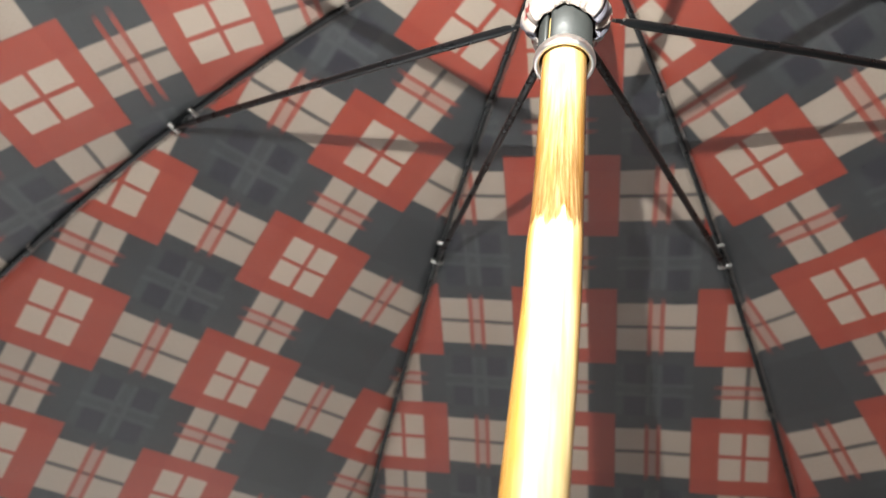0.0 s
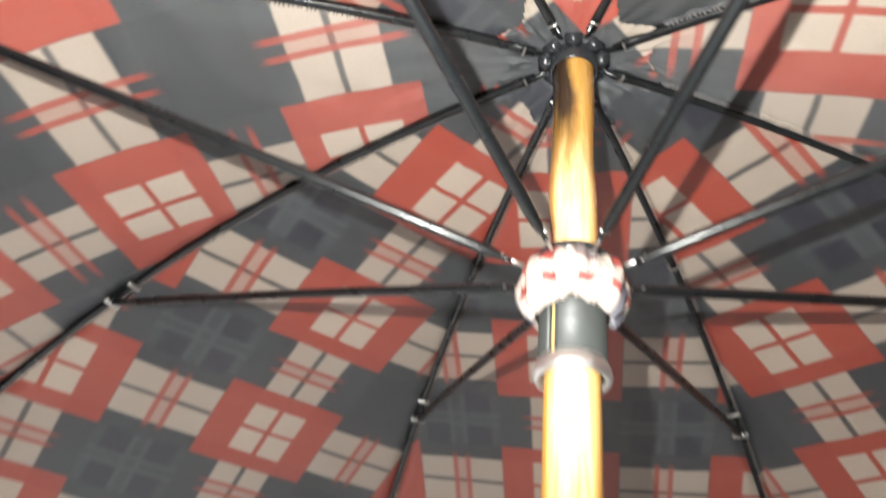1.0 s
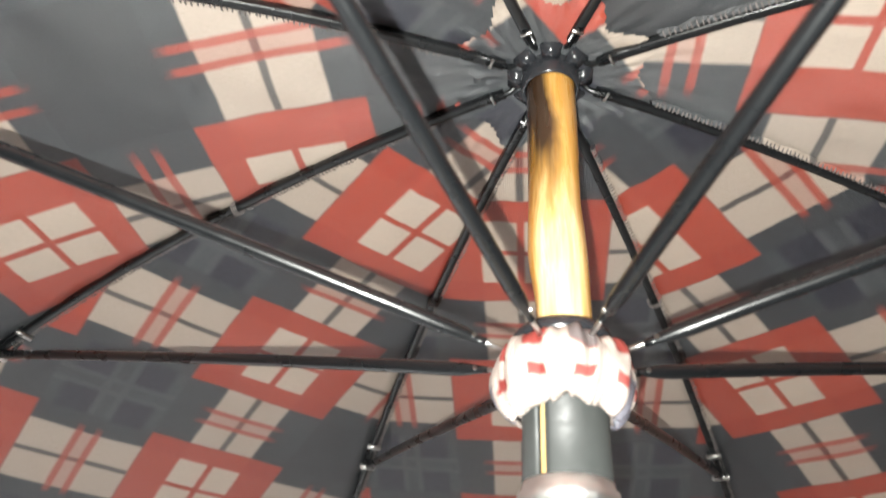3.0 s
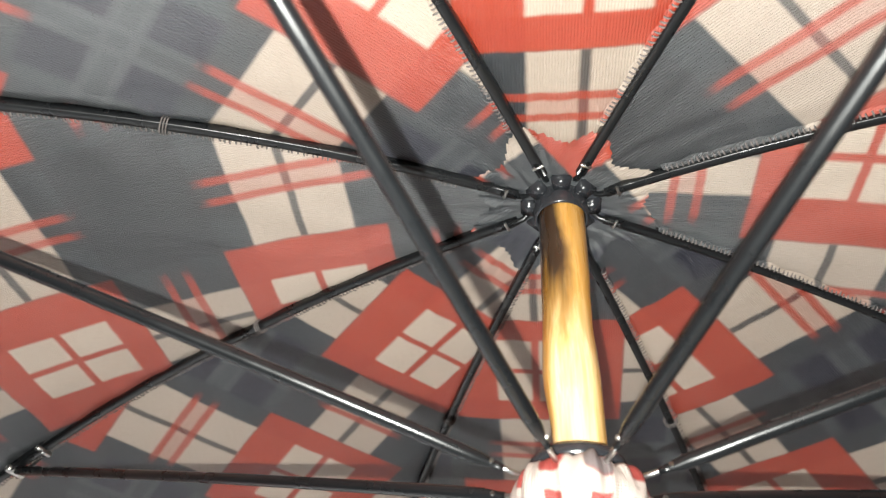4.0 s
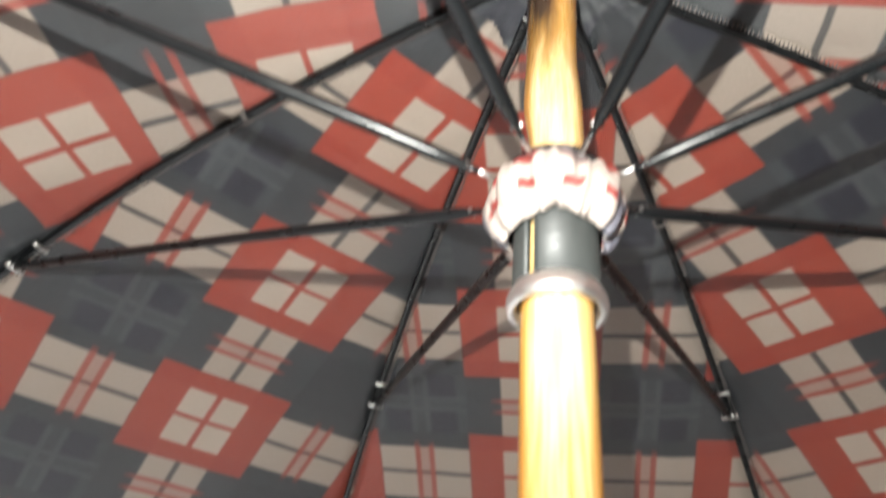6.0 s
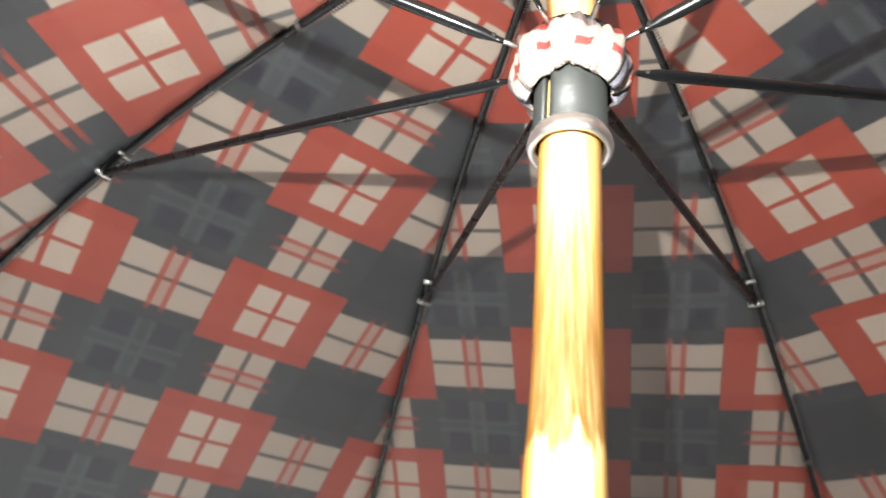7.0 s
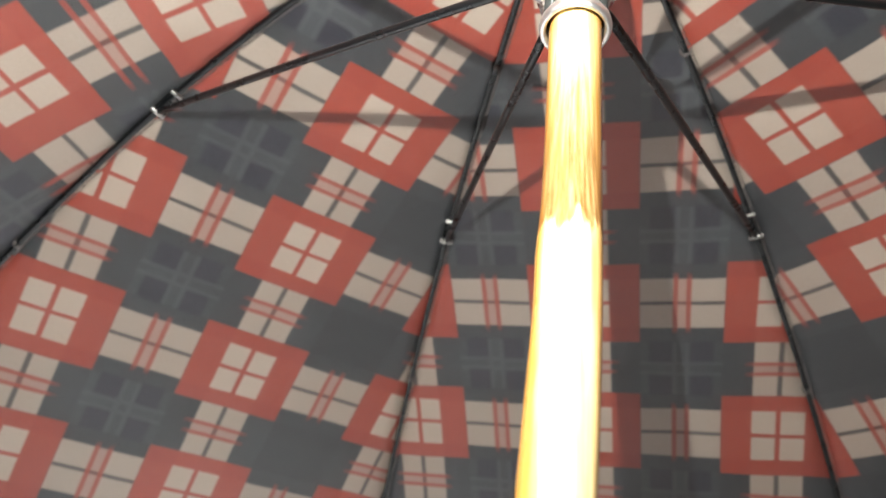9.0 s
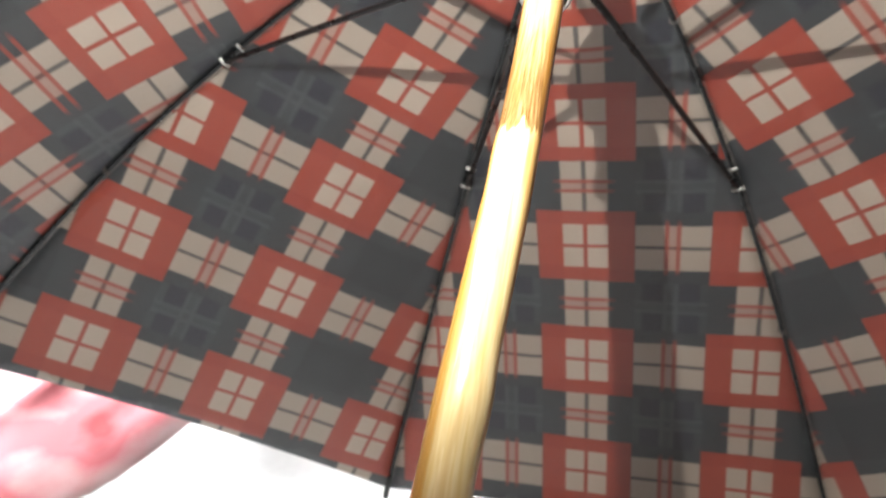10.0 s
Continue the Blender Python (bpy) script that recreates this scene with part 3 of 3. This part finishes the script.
def pole(owner):
    bm = bmesh.new()
    n, k = 300, 32
    rings = []
    heights, shape = [-row[0] for row in POLE_SHAPE], np.array(POLE_SHAPE)
    for i in range(n + 1):
        z = 0.001 - 0.861 * (i / n) ** 1.4
        base, stray_x, stray_y = (float(np.mean(np.interp([-z - 0.003, -z, -z + 0.003], heights, shape[:, c]))) * 0.001 for c in (1, 2, 3))
        ring = []
        for j in range(k):
            t = 2 * math.pi * j / k
            r = base * (1 + 0.022 * noise.noise(Vector((math.cos(t), math.sin(t), z * 34))) + 0.007 * noise.noise(Vector((2.5 * math.cos(t), 2.5 * math.sin(t), z * 120))))
            ring.append(bm.verts.new(Vector((r * math.cos(t) + stray_x, r * math.sin(t) + stray_y, z))))
        rings.append(ring)
    for a, b in zip(rings, rings[1:]):
        for j in range(k):
            bm.faces.new((a[j], b[j], b[(j + 1) % k], a[(j + 1) % k]))
    bm.faces.new(rings[0])
    bm.faces.new(rings[-1][::-1])
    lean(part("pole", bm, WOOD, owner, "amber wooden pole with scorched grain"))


def crown(owner):
    bm = bmesh.new()
    lathe(bm, [(0.0064, -0.0070), (0.0069, -0.0079), (0.0074, -0.0072), (0.0079, -0.0040), (0.0080, 0.0004), (0.0072, 0.0012), (0.0072, 0.0036), (0.0098, 0.0042), (0.0098, 0.0062), (0.0064, 0.0068)], 40)
    body = part("crown", bm, CROWN, owner, "glossy black notched crown")
    for k in range(8):
        a = radians(RIBS[k] + 22.5)
        bm = bmesh.new()
        c = Vector((math.cos(a), math.sin(a), 0))
        t = Vector((-math.sin(a), math.cos(a), 0))
        near, far = [], []
        for s, r, z in ((-0.9, 0.0066, -0.0042), (0.9, 0.0066, -0.0042), (1.35, 0.0112, -0.0026), (-1.35, 0.0112, -0.0026)):
            near.append(bm.verts.new(c * r + t * (0.0022 * s) + Vector((0, 0, z))))
            far.append(bm.verts.new(c * r + t * (0.0022 * s) + Vector((0, 0, 0.0040))))
        bm.faces.new(near)
        bm.faces.new(far[::-1])
        for i in range(4):
            bm.faces.new((near[i], far[i], far[(i + 1) % 4], near[(i + 1) % 4]))
        bmesh.ops.recalc_face_normals(bm, faces=bm.faces[:])
        bmesh.ops.bevel(bm, geom=bm.edges[:], offset=0.0005, segments=2, affect="EDGES")
        part("tooth", bm, CROWN, body)


def rosette(owner):
    """Small cap of cloth with a pinked edge between crown and canopy."""
    bm = bmesh.new()
    layer = bm.loops.layers.uv.new("weave")
    n, rings, maps = 320, [], {}
    for i in range(9):
        f = i / 8
        ring = []
        for j in range(n):
            a = 2 * math.pi * j / n
            lobe = 0.0245 + 0.0030 * math.cos(8 * a + math.pi) + 0.0018 * math.sin(3 * a + 1)
            r = 0.006 + (lobe - 0.006) * f + (0.0003 * (j % 4 - 1.5) if i == 8 else 0)
            mid = round(math.degrees(a) / 45) * 45
            rr = r * math.cos(a - radians(mid)) / HALF
            lift = 0.0014 + 0.0013 * noise.noise(Vector((9 * math.cos(a) * (0.3 + f), 9 * math.sin(a) * (0.3 + f), 5))) * f
            vert = bm.verts.new((r * math.cos(a), r * math.sin(a), dome(rr) - lift))
            maps[vert] = (0.345 + r * math.cos(a - 0.95) / U_STEP, 0.40 + r * math.sin(a - 0.95) / V_STEP)
            ring.append(vert)
        rings.append(ring)
    for a, b in zip(rings, rings[1:]):
        for j in range(n):
            f = bm.faces.new((a[j], a[(j + 1) % n], b[(j + 1) % n], b[j]))
            for loop in f.loops:
                loop[layer].uv = maps[loop.vert]
    part("rosette", bm, FABRIC, owner, "crumpled tartan cap with a pinked edge")


def runner(owner):
    bm = bmesh.new()
    lathe(bm, [(0.0068, -0.1112), (0.0077, -0.1112), (0.0077, -0.0815), (0.0073, -0.0808), (0.0068, -0.0808)], 46, -120.0, 348.0)
    tube = lean(part("runner", bm, PLASTIC, owner, "black plastic sliding runner with a slot"))
    bm = bmesh.new()
    outline = [(0.0070, -0.1108), (0.0078, -0.1108), (0.0079, -0.1119), (0.0085, -0.1124), (0.0087, -0.1136), (0.0084, -0.1148), (0.0076, -0.1152), (0.0070, -0.1146)]
    lathe(bm, outline, 48)
    lean(part("ring", bm, CHROME, tube, "polished chrome ring"))
    bm = bmesh.new()
    lathe(bm, [(0.0068, -0.0812), (0.0090, -0.0818), (0.0096, -0.0826), (0.0098, -0.0845), (0.0078, -0.0850)], 40)
    lean(part("collar", bm, CROWN, tube))


def runner_cover(owner):
    """Gathered band of cloth tied round the runner, its lower edge hanging in folds."""
    bm = bmesh.new()
    layer = bm.loops.layers.uv.new("weave")
    n, m, rings, maps = 160, 22, [], {}
    for i in range(m + 1):
        f = i / m
        ring = []
        for j in range(n):
            a = 2 * math.pi * j / n
            fold = noise.noise(Vector((2.3 * math.cos(a), 2.3 * math.sin(a), 7 + f * 0.8)))
            fine = noise.noise(Vector((7 * math.cos(a), 7 * math.sin(a), f * 2)))
            tooth = math.cos(8 * a)
            z_top = -0.0852 + 0.0016 * fold + 0.0010 * fine
            z_low = -0.0972 - 0.0035 * max(0, fold) - 0.0030 * (0.5 - 0.5 * math.sin(a)) * (abs(math.cos(a)) ** 0.7) - 0.0010 * fine
            bulge = math.sin(math.pi * min(1, f * 1.02) ** 0.85) ** 0.55
            r = 0.0098 + 0.0030 * bulge + 0.0012 * fold * (0.3 + f) + 0.0008 * fine + 0.0006 * tooth * bulge + 0.0005 * (1 - f) ** 2 * math.cos(23 * a + 3 * fold) - 0.0010 * (f ** 6)
            z = z_top + (z_low - z_top) * f
            vert = bm.verts.new((r * math.cos(a), r * math.sin(a), z))
            maps[vert] = ((a * 0.0130 + 0.0012 * fold) / 0.0091, (z + 0.0908 + 0.0012 * fold) / 0.0100)
            ring.append(vert)
        rings.append(ring)
    for a, b in zip(rings, rings[1:]):
        for j in range(n):
            f = bm.faces.new((a[j], b[j], b[(j + 1) % n], a[(j + 1) % n]))
            for c, loop in enumerate(f.loops):
                u, v = maps[loop.vert]
                if j == n - 1 and c in (2, 3):
                    u += 2 * math.pi * 0.0130 / 0.0091
                loop[layer].uv = (u, v)
    ob = lean(part("runner_cover", bm, COVER, owner, "gathered tartan cloth round the runner"))
    solid = ob.modifiers.new("thickness", "SOLIDIFY")
    solid.thickness, solid.offset = 0.0005, -1


def umbrella():
    owner = tagged(new("umbrella"), "open red, cream and charcoal tartan umbrella lying on a bed", "umbrella")
    owner.matrix_world = LIE
    canopy(owner)
    pole(owner)
    crown(owner)
    rosette(owner)
    runner(owner)
    runner_cover(owner)
    for k in range(8):
        seam(owner, k)
        rib(owner, k)
        strut(owner, k)


room()
bed()
blanket()
umbrella()
